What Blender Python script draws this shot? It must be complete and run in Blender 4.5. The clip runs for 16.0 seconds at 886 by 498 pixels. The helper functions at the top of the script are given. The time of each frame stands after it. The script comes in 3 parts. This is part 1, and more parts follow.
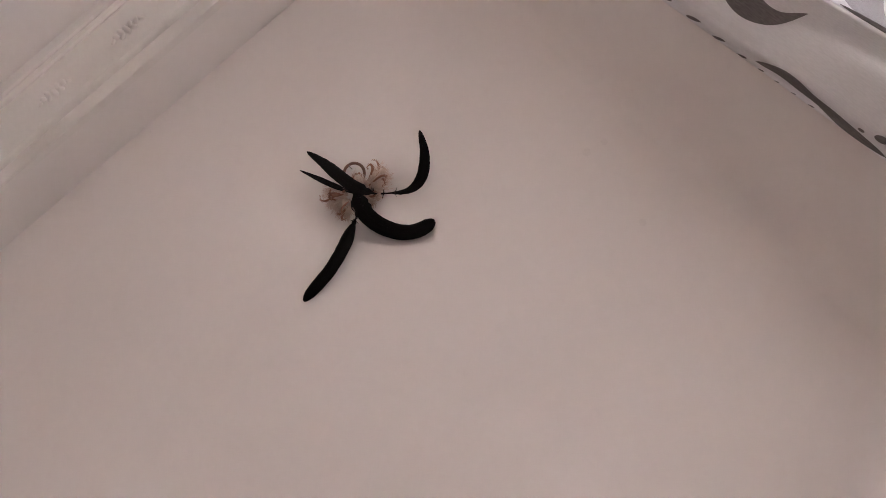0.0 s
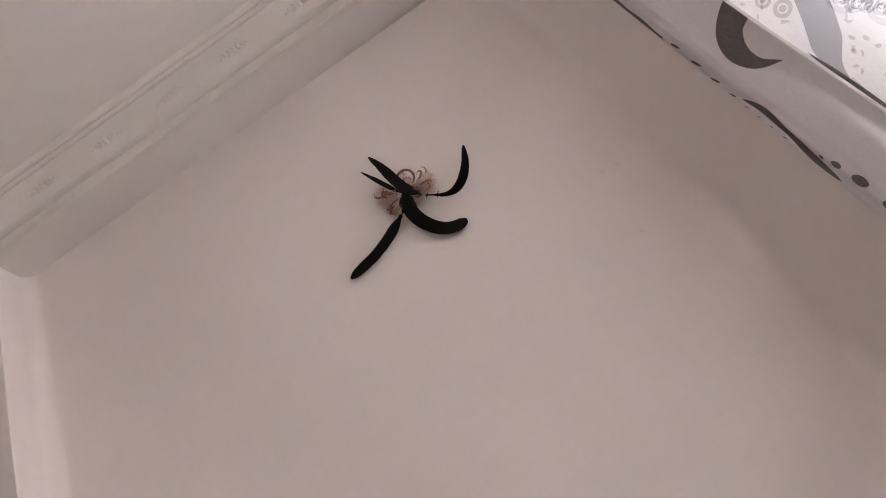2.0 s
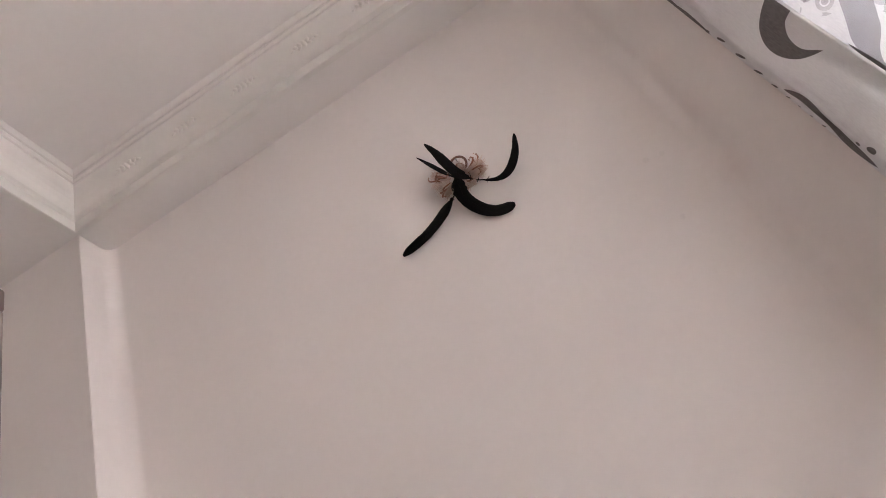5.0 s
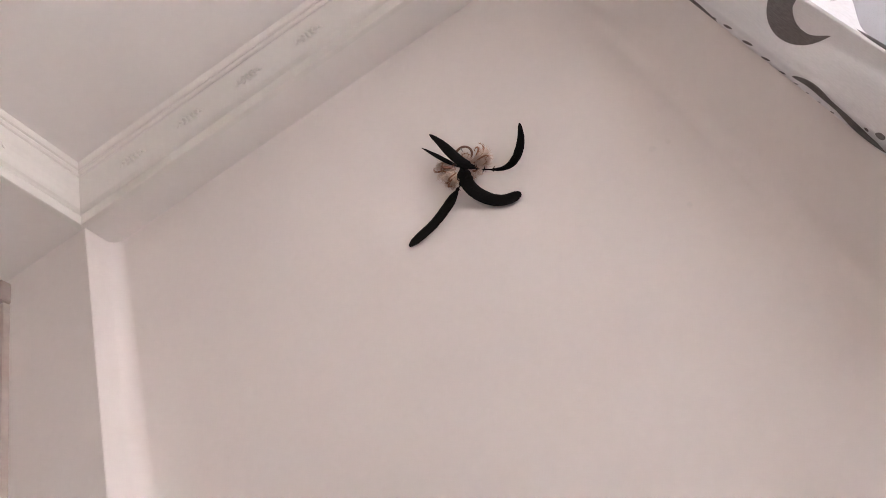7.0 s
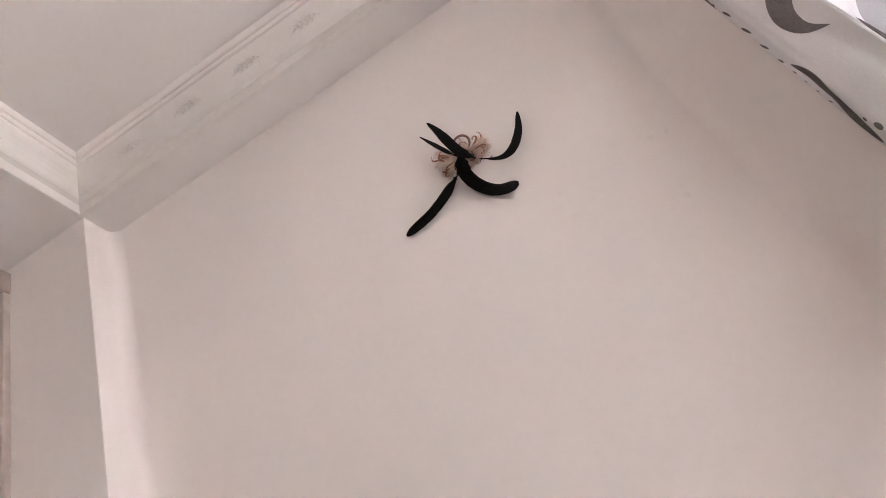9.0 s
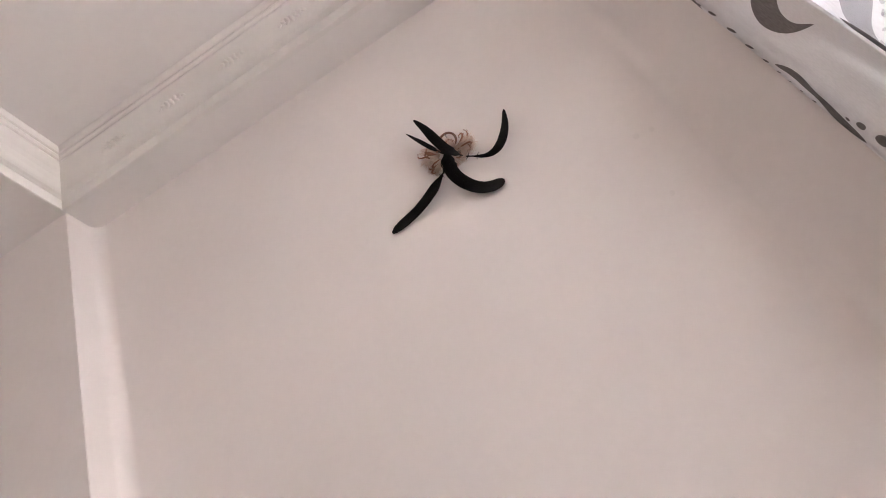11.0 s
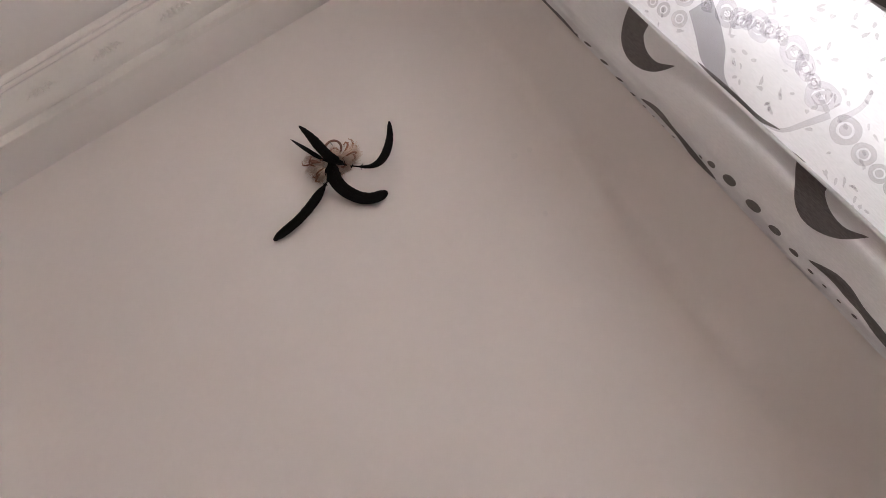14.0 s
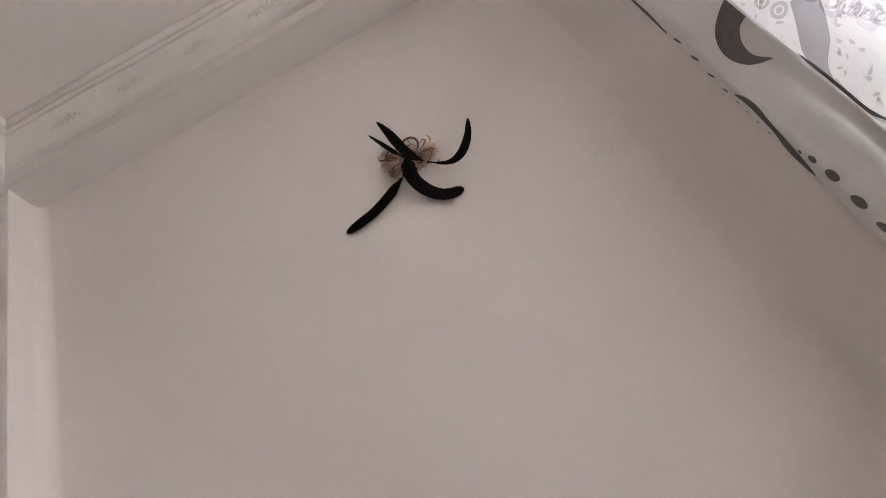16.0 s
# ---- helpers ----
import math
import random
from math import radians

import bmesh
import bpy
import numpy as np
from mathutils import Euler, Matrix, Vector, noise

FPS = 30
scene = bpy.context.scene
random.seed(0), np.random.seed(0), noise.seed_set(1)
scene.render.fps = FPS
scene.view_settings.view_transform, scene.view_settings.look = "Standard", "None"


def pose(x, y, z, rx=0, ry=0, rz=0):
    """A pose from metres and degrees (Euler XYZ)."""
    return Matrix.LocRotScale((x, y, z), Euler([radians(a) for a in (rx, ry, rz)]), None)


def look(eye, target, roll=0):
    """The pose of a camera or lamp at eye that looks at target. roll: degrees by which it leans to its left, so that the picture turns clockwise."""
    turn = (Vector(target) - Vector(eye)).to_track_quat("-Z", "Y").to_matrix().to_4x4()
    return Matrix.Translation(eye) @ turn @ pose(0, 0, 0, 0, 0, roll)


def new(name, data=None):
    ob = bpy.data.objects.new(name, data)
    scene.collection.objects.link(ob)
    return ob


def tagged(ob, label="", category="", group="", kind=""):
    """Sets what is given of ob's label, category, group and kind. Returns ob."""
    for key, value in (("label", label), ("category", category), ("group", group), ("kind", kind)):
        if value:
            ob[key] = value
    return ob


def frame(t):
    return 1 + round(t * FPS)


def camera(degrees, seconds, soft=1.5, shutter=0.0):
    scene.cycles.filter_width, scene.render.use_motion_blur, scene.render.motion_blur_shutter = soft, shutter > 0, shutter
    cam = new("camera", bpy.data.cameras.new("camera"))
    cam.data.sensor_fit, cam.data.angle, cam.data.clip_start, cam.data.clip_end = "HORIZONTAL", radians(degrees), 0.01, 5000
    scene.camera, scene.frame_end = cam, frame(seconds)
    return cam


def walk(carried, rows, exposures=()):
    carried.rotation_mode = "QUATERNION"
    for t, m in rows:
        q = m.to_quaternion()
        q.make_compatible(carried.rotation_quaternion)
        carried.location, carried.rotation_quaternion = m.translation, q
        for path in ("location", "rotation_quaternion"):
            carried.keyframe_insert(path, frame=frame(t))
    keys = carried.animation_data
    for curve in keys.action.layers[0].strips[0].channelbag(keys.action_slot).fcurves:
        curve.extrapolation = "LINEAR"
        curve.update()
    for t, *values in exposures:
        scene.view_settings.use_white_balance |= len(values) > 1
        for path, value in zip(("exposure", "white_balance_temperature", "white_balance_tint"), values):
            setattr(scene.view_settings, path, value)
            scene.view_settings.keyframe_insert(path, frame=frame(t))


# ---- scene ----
cam = camera(63.0, 16.0, soft=0.85)
PATH = [
    (0, (0.067, -0.863, 1.599), (-0.01, 0.904, 2.532), -38.3),
    (0.5, (0.056, -0.905, 1.516), (0.003, 0.811, 2.541), -37.4),
    (1, (0.068, -0.959, 1.42), (0.007, 0.71, 2.521), -36.2),
    (1.5, (0.06, -0.961, 1.423), (0.005, 0.709, 2.523), -36.2),
    (2, (0.051, -0.95, 1.413), (-0.061, 0.686, 2.558), -32.0),
    (2.5, (0.005, -0.954, 1.412), (-0.104, 0.659, 2.59), -30.1),
    (3, (0.027, -0.957, 1.37), (-0.107, 0.634, 2.574), -29.4),
    (3.5, (0.041, -0.978, 1.336), (-0.125, 0.595, 2.56), -28.6),
    (4, (0.04, -0.967, 1.328), (-0.155, 0.59, 2.568), -27.6),
    (6.5, (0.039, -0.976, 1.331), (-0.21, 0.587, 2.553), -27.5),
    (7, (0.031, -0.968, 1.326), (-0.21, 0.592, 2.554), -27.2),
    (7.5, (0.034, -0.969, 1.327), (-0.216, 0.596, 2.548), -26.9),
    (8, (0.037, -0.964, 1.324), (-0.216, 0.598, 2.548), -26.8),
    (8.5, (0.035, -0.964, 1.324), (-0.218, 0.606, 2.537), -27.0),
    (9, (0.044, -0.968, 1.331), (-0.228, 0.61, 2.53), -26.8),
    (11.5, (0.046, -0.961, 1.328), (-0.195, 0.633, 2.511), -27.1),
    (12, (0.047, -0.959, 1.326), (-0.197, 0.634, 2.511), -26.9),
    (12.5, (0.049, -0.96, 1.324), (-0.122, 0.673, 2.467), -29.1),
    (13, (0.077, -0.967, 1.328), (-0.015, 0.702, 2.428), -29.3),
    (13.5, (0.096, -0.985, 1.338), (0.07, 0.72, 2.384), -30.1),
    (14, (0.095, -0.988, 1.341), (0.066, 0.719, 2.383), -29.8),
    (14.5, (0.072, -0.968, 1.327), (0.054, 0.71, 2.416), -28.4),
    (15, (0.066, -0.958, 1.324), (0.015, 0.698, 2.444), -27.8),
    (15.5, (0.059, -0.963, 1.332), (-0.029, 0.687, 2.458), -26.9),
    (16, (0.038, -0.947, 1.321), (-0.08, 0.669, 2.493), -25.6),
]
EXPOSURES = [(0, 0.06, 6650, 13.5), (1.5, 0.06, 6570, 13), (2.5, 0.06, 6470, 10.5), (4.2, 0.06, 6440, 9), (6.0, 0.52, 6390, 10), (8.0, 0.54, 6390, 9.5),
             (12.5, 0.55, 6390, 8.5), (13.0, 0.39, 6390, 7.5), (13.3, 0.26, 6470, 7), (13.7, 0.1, 6470, 8), (14.5, -0.04, 6510, 8.5), (16, 0.01, 6420, 7)]
walk(cam, [(t, look(e, g, r)) for t, e, g, r in PATH], EXPOSURES)

# ---- light ----
R2 = math.sqrt(2)
SPLAY = 0.345                 # the window wall is the plane x + y = SPLAY


def sp(s, n, z):
    """A point of the splayed window wall: s along it, n off it into the room, z up."""
    return Vector((SPLAY / 2 + s / R2 - n / R2, SPLAY / 2 - s / R2 - n / R2, z))


world = bpy.data.worlds.new("sky")
scene.world = world
world.use_nodes = True
wt = world.node_tree
sky = wt.nodes.new("ShaderNodeTexSky")
sky.sky_type, sky.sun_disc = "NISHITA", False
sky.sun_elevation, sky.sun_rotation = radians(40), radians(200)
wt.links.new(sky.outputs[0], wt.nodes["Background"].inputs[0])
wt.nodes["Background"].inputs[1].default_value = 0.12

sun = new("sun", bpy.data.lights.new("sun", "SUN"))
sun.data.energy, sun.data.angle, sun.data.color = 0.8, radians(12), (1, 0.95, 0.88)
sun.matrix_world = look((0, 0, 9), (1.5, -5, 3.4))

day = new("window_daylight", bpy.data.lights.new("window_daylight", "AREA"))
day.data.shape, day.data.size, day.data.size_y = "RECTANGLE", 1.7, 1.4
day.data.energy, day.data.color = 597.0, (0.985, 0.972, 0.995)
day.matrix_world = look(sp(1.29, -0.62, 2.15), sp(1.29, 0.9, 1.25))

# ---- materials ----


def mat(name, base, rough=0.6, grain=0.0, scale=40.0, big=0.0, bigscale=2.0, bump=0.0, sheen=0.0):
    m = bpy.data.materials.new(name)
    m.use_nodes = True
    nt = m.node_tree
    b = nt.nodes["Principled BSDF"]
    b.inputs["Roughness"].default_value = rough
    b.inputs["Sheen Weight"].default_value = sheen
    tc = nt.nodes.new("ShaderNodeTexCoord")
    n1 = nt.nodes.new("ShaderNodeTexNoise")
    n1.inputs["Scale"].default_value, n1.inputs["Detail"].default_value = scale, 6
    n2 = nt.nodes.new("ShaderNodeTexNoise")
    n2.inputs["Scale"].default_value, n2.inputs["Detail"].default_value = bigscale, 3
    for n in (n1, n2):
        nt.links.new(tc.outputs["Object"], n.inputs["Vector"])
    last = None
    for n, amount in ((n1, grain), (n2, big)):
        mix = nt.nodes.new("ShaderNodeMix")
        mix.data_type, mix.blend_type = "RGBA", "MULTIPLY"
        ramp = nt.nodes.new("ShaderNodeMapRange")
        ramp.inputs["From Min"].default_value, ramp.inputs["From Max"].default_value = 0.3, 0.7
        ramp.inputs["To Min"].default_value, ramp.inputs["To Max"].default_value = 1 - amount, 1.0
        nt.links.new(n.outputs[0], ramp.inputs["Value"])
        mix.inputs[0].default_value = 1
        if last is None:
            mix.inputs[6].default_value = (*base, 1)
        else:
            nt.links.new(last, mix.inputs[6])
        nt.links.new(ramp.outputs[0], mix.inputs[7])
        last = mix.outputs[2]
    nt.links.new(last, b.inputs["Base Color"])
    if bump:
        bp = nt.nodes.new("ShaderNodeBump")
        bp.inputs["Strength"].default_value, bp.inputs["Distance"].default_value = bump, 0.002
        nt.links.new(n1.outputs[0], bp.inputs["Height"])
        nt.links.new(bp.outputs[0], b.inputs["Normal"])
    return m


def cloth_mat(name, colour, through_light, see=0.0, weave=900.0, amount=0.12):
    """Woven cloth: diffuse, partly letting light through, partly open weave."""
    m = bpy.data.materials.new(name)
    m.use_nodes = True
    nt = m.node_tree
    nt.nodes.remove(nt.nodes["Principled BSDF"])
    out = nt.nodes["Material Output"]
    tc = nt.nodes.new("ShaderNodeTexCoord")
    n1 = nt.nodes.new("ShaderNodeTexNoise")
    n1.inputs["Scale"].default_value, n1.inputs["Detail"].default_value = weave, 3
    mp = nt.nodes.new("ShaderNodeMapping")
    mp.inputs["Scale"].default_value = (1, 1, 0.15)
    nt.links.new(tc.outputs["Object"], mp.inputs[0])
    nt.links.new(mp.outputs[0], n1.inputs["Vector"])
    mix = nt.nodes.new("ShaderNodeMix")
    mix.data_type = "RGBA"
    mix.inputs[6].default_value = (*[c * (1 - amount) for c in colour], 1)
    mix.inputs[7].default_value = (*[min(1, c * (1 + amount)) for c in colour], 1)
    nt.links.new(n1.outputs[0], mix.inputs[0])
    dif = nt.nodes.new("ShaderNodeBsdfDiffuse")
    tra = nt.nodes.new("ShaderNodeBsdfTranslucent")
    for n in (dif, tra):
        nt.links.new(mix.outputs[2], n.inputs[0])
    a = nt.nodes.new("ShaderNodeMixShader")
    a.inputs[0].default_value = through_light
    nt.links.new(dif.outputs[0], a.inputs[1])
    nt.links.new(tra.outputs[0], a.inputs[2])
    last = a
    if see:
        clear = nt.nodes.new("ShaderNodeBsdfTransparent")
        last = nt.nodes.new("ShaderNodeMixShader")
        last.inputs[0].default_value = see
        nt.links.new(a.outputs[0], last.inputs[1])
        nt.links.new(clear.outputs[0], last.inputs[2])
    nt.links.new(last.outputs[0], out.inputs[0])
    return m



def tint_mat(name, tint, body, share):
    """A sheer print or stitch: tints what shines through it, with a little body of its own."""
    m = bpy.data.materials.new(name)
    m.use_nodes = True
    nt = m.node_tree
    nt.nodes.remove(nt.nodes["Principled BSDF"])
    clear = nt.nodes.new("ShaderNodeBsdfTransparent")
    clear.inputs[0].default_value = (*tint, 1)
    dif = nt.nodes.new("ShaderNodeBsdfDiffuse")
    dif.inputs[0].default_value = (*body, 1)
    tc = nt.nodes.new("ShaderNodeTexCoord")
    noise_node = nt.nodes.new("ShaderNodeTexNoise")
    noise_node.inputs["Scale"].default_value = 1500
    ramp = nt.nodes.new("ShaderNodeMapRange")
    ramp.inputs["To Min"].default_value, ramp.inputs["To Max"].default_value = share * 0.7, share * 1.3
    nt.links.new(tc.outputs["Object"], noise_node.inputs["Vector"])
    nt.links.new(noise_node.outputs[0], ramp.inputs["Value"])
    a = nt.nodes.new("ShaderNodeMixShader")
    nt.links.new(ramp.outputs[0], a.inputs[0])
    nt.links.new(clear.outputs[0], a.inputs[1])
    nt.links.new(dif.outputs[0], a.inputs[2])
    nt.links.new(a.outputs[0], nt.nodes["Material Output"].inputs[0])
    return m


PLASTER = mat("painted_plaster", (0.80, 0.735, 0.71), 0.75, 0.02, 60, 0.05, 1.6, 0.05)
CEILING = mat("ceiling_paint", (0.765, 0.715, 0.69), 0.8, 0.02, 60, 0.04, 1.4, 0.05)
STUCCO = mat("stucco_white", (0.755, 0.71, 0.675), 0.7, 0.03, 90, 0.05, 5, 0.15)
PLAIN = mat("plain_wall_paint", (0.72, 0.645, 0.60), 0.8, 0.05, 40, 0.06, 1.5, 0.1)
FLOOR = mat("floor_wood", (0.20, 0.145, 0.11), 0.45, 0.3, 25, 0.2, 2, 0.2)
CASING = mat("brown_casing", (0.44, 0.36, 0.32), 0.5, 0.15, 30, 0.15, 4, 0.1)
CASING_DARK = mat("brown_block", (0.34, 0.26, 0.235), 0.5, 0.15, 30, 0.15, 4, 0.1)
FRAME = mat("window_white", (0.82, 0.81, 0.79), 0.4, 0.03, 40, 0.03, 3)
CLOTH = cloth_mat("printed_cloth", (0.78, 0.762, 0.77), 0.022)
SHEER = cloth_mat("sheer_cloth", (0.86, 0.85, 0.87), 0.025, 0.003)
# for the added, unseen sheet; passes far more light than SHEER
DIFFUSER = cloth_mat("window_diffuser", (0.88, 0.855, 0.835), 0.325)
PRINT = cloth_mat("charcoal_print", (0.195, 0.175, 0.175), 0.05, 0, 900, 0.5)
PRINT_SOFT = tint_mat("grey_print", (0.70, 0.69, 0.715), (0.55, 0.54, 0.57), 0.22)
LACE_SOFT = tint_mat("soft_lace_stitch", (0.91, 0.90, 0.92), (0.8, 0.78, 0.81), 0.15)
LACE = tint_mat("lace_stitch", (0.91, 0.895, 0.91), (0.75, 0.73, 0.77), 0.2)
FEATHER = mat("black_feather", (0.005, 0.0035, 0.0033), 0.65, 0.3, 300, 0.2, 30, 0.2)
FEATHER.node_tree.nodes["Principled BSDF"].inputs["Specular IOR Level"].default_value = 0.12
QUILL = mat("dark_quill", (0.005, 0.0035, 0.0033), 0.75, 0.2, 200)
QUILL.node_tree.nodes["Principled BSDF"].inputs["Specular IOR Level"].default_value = 0.1
DOWN = mat("beige_down", (0.70, 0.50, 0.41), 0.9, 0.15, 150, 0.2, 40, 0.0, 0.3)
CURL = mat("reddish_curl", (0.42, 0.195, 0.13), 0.85, 0.35, 150, 0.3, 40, 0.2)
TWIG = mat("brown_ring", (0.24, 0.12, 0.085), 0.7, 0.3, 200, 0.2, 40, 0.2)
STEEL = mat("nail_steel", (0.25, 0.23, 0.22), 0.4, 0.2, 200)
DIRT = mat("grey_mark", (0.76, 0.70, 0.675), 0.85, 0.05, 200)
GLASS = bpy.data.materials.new("window_glass")
GLASS.use_nodes = True
gb = GLASS.node_tree.nodes["Principled BSDF"]
gb.inputs["Transmission Weight"].default_value, gb.inputs["Roughness"].default_value = 1.0, 0.0

# ---- mesh helpers ----


def obj(name, bm, material, parent=None, label="", smooth=False):
    me = bpy.data.meshes.new(name)
    bmesh.ops.recalc_face_normals(bm, faces=bm.faces)
    bm.to_mesh(me)
    bm.free()
    me.materials.append(material)
    if smooth:
        for p in me.polygons:
            p.use_smooth = True
    ob = new(name, me)
    if parent:
        ob.parent = parent
    if label:
        ob["label"] = label
    return ob


part = obj


def struct(ob, label, category):
    return tagged(ob, label, category, kind="structure")


def add_box(bm, x0, x1, y0, y1, z0, z1, m=None):
    v = [bm.verts.new((x, y, z)) for x in (x0, x1) for y in (y0, y1) for z in (z0, z1)]
    for f in ((0, 1, 3, 2), (4, 6, 7, 5), (0, 4, 5, 1), (2, 3, 7, 6), (0, 2, 6, 4), (1, 5, 7, 3)):
        bm.faces.new([v[i] for i in f])
    if m:
        for q in v:
            q.co = m(*q.co)
    return v


def bevel(bm, width, segments=2):
    bmesh.ops.bevel(bm, geom=bm.edges[:], offset=width, segments=segments, affect="EDGES", profile=0.5)


def prism(bm, outline, z0, z1):
    """An upright prism over a plan outline."""
    lo = [bm.verts.new((x, y, z0)) for x, y in outline]
    hi = [bm.verts.new((x, y, z1)) for x, y in outline]
    k = len(outline)
    for i in range(k):
        bm.faces.new((lo[i], lo[(i + 1) % k], hi[(i + 1) % k], hi[i]))
    bm.faces.new(lo), bm.faces.new(hi)


def fillet(p, a, b, r, k=10):
    """Points that round the corner p between the ways to a and b."""
    p, a, b = Vector(p), Vector(a), Vector(b)
    u, v = (a - p).normalized(), (b - p).normalized()
    half = u.angle(v) / 2
    t = r / math.tan(half)
    c = p + (u + v).normalized() * (r / math.sin(half))
    s, e = p + u * t - c, p + v * t - c
    out = []
    for i in range(k + 1):
        q = s.lerp(e, i / k)
        out.append(tuple(c + q.normalized() * r))
    return out


def tube(bm, pts, radius, sides=6, taper=None):
    """A round strand along points; taper gives its radius's share at each share of the length."""
    rings = []
    k = len(pts)
    side = None
    for i, p in enumerate(pts):
        d = (pts[min(i + 1, k - 1)] - pts[max(i - 1, 0)]).normalized()
        if side is None:
            side = d.orthogonal().normalized()
        side = (side - d * side.dot(d)).normalized()
        up = d.cross(side)
        r = radius * (taper(i / (k - 1)) if taper else 1)
        rings.append([bm.verts.new(p + (side * math.cos(a) + up * math.sin(a)) * r)
                      for a in (2 * math.pi * j / sides for j in range(sides))])
    for a, b in zip(rings, rings[1:]):
        for j in range(sides):
            bm.faces.new((a[j], a[(j + 1) % sides], b[(j + 1) % sides], b[j]))
    bm.faces.new(rings[0]), bm.faces.new(rings[-1])


def smooth_line(points, k):
    """k + 1 points along a smooth line through the given ones."""
    p = [Vector(q) for q in points]
    p = [2 * p[0] - p[1]] + p + [2 * p[-1] - p[-2]]
    spans = len(p) - 3
    out = []
    for i in range(k + 1):
        f = i / k * spans
        j = min(int(f), spans - 1)
        t = f - j
        a, b, c, d = p[j:j + 4]
        out.append(0.5 * (2 * b + (c - a) * t + (2 * a - 5 * b + 4 * c - d) * t * t + (3 * b - a - 3 * c + d) * t ** 3))
    return out


# ---- the large structure ----
LOW, HIGH = 2.605, 2.706       # the dropped ceiling round the room, and the raised one
FX, FY = -0.785, -0.085        # the arris of the pier beside the recess

# back wall of the recess, with its soft plastered corners, up to the window wall
left = fillet((FX, 0), (FX, -1), (1, 0), 0.028, 16)
turn = fillet((SPLAY, 0), (-1, 0), (SPLAY + 1, -1), 0.04, 16)
end = sp(0.395, 0, 0)
bm = bmesh.new()
prism(bm, left + turn + [(end.x, end.y), (end.x + 0.15, end.y + 0.15), (SPLAY + 0.1, 0.22), (FX, 0.22)], 0, LOW + 0.06)
wall = obj("wall_north", bm, PLASTER, smooth=False)
struct(wall, "pinkish white plastered wall with softly rounded corners", "wall")
for p in wall.data.polygons:
    p.use_smooth = True
wall.data.set_sharp_from_angle(angle=radians(30))

bm = bmesh.new()
add_box(bm, -3.6, FX, FY, 0.22, 0, LOW)
bmesh.ops.bevel(bm, geom=[e for e in bm.edges if abs(e.verts[0].co.x - FX) < 1e-4 and abs(e.verts[1].co.x - FX) < 1e-4
                          and abs(e.verts[0].co.y - FY) < 1e-4 and abs(e.verts[1].co.y - FY) < 1e-4],
                offset=0.0015, segments=1, affect="EDGES")
struct(obj("wall_pier", bm, PLASTER), "white painted pier wall with a crisp corner beside the recess", "wall")

# window wall with its opening
WS0, WS1, WZ0, WZ1 = 0.458, 2.1, 0.95, 2.28
bm = bmesh.new()
for s0, s1, z0, z1 in ((0.395, WS0, 0, 2.72), (WS1, 2.7, 0, 2.72), (WS0, WS1, 0, WZ0), (WS0, WS1, WZ1, 2.72)):
    add_box(bm, s0, s1, -0.21, 0, z0, z1, lambda s, n, z: sp(s, n, z))
struct(obj("wall_window", bm, PLASTER), "pinkish white plastered wall round the curtained window", "wall")

far = sp(2.7, 0, 0)
bm = bmesh.new()
add_box(bm, far.x, far.x + 0.2, -4.8, far.y, 0, 2.72)
struct(obj("wall_east", bm, PLAIN), "plain beige painted wall", "wall")
bm = bmesh.new()
add_box(bm, -3.8, far.x + 0.2, -4.8, -4.6, 0, 2.72)
struct(obj("wall_south", bm, PLAIN), "plain beige painted wall", "wall")
bm = bmesh.new()
add_box(bm, -3.8, -3.6, -4.6, 0.22, 0, 2.72)
struct(obj("wall_west", bm, PLAIN), "plain beige painted wall", "wall")
bm = bmesh.new()
add_box(bm, -3.8, far.x + 0.5, -4.8, 0.6, -0.1, 0)
struct(obj("floor", bm, FLOOR), "brown wooden floor", "floor")

# dropped ceiling over the recess and along the side, raised ceiling between
bm = bmesh.new()
prism(bm, [(-0.795, FY), (0.60, FY), (0.60, 0.22), (-0.795, 0.22)], LOW, 2.9)
struct(obj("ceiling_drop_north", bm, CEILING), "flat white lowered ceiling strip above the recess", "ceiling")
bm = bmesh.new()
add_box(bm, -3.6, -0.795, -4.6, 0.22, LOW, 2.9)
struct(obj("ceiling_drop_west", bm, CEILING), "flat white lowered ceiling beside the raised part", "ceiling")
bm = bmesh.new()
add_box(bm, -0.795, far.x + 0.2, -4.8, FY, HIGH, 2.9)
struct(obj("ceiling", bm, CEILING), "flat white raised ceiling inside the cornice", "ceiling")

# cornice: profile as projection and height, swept along both sides and mitred in the corner
PROFILE = [(0.0, 2.603), (0.010, 2.603), (0.0125, 2.604), (0.013, 2.607), (0.013, 2.630), (0.011, 2.634), (0.006, 2.637),
           (0.006, 2.641), (0.012, 2.644), (0.017, 2.646), (0.021, 2.650), (0.027, 2.658), (0.034, 2.666), (0.041, 2.6725), (0.047, 2.6775),
           (0.052, 2.6820), (0.0555, 2.6860), (0.0550, 2.6900), (0.0600, 2.6906), (0.0640, 2.6935), (0.0635, 2.6972), (0.0685, 2.6980),
           (0.0725, 2.7012), (0.076, 2.7055), (0.0, 2.7055)]


def cornice(name, along_x):
    bm = bmesh.new()
    a, b = [], []
    for d, z in PROFILE:
        a.append(bm.verts.new((-0.795 + d, FY - d, z)))
        b.append(bm.verts.new((0.95, FY - d, z) if along_x else (-0.795 + d, -4.6, z)))
    k = len(a)
    for i in range(k):
        bm.faces.new((a[i], a[(i + 1) % k], b[(i + 1) % k], b[i]))
    bm.faces.new(a), bm.faces.new(b)
    return struct(obj(name, bm, STUCCO), "white moulded plaster cornice with small leaf scrolls", "cornice")


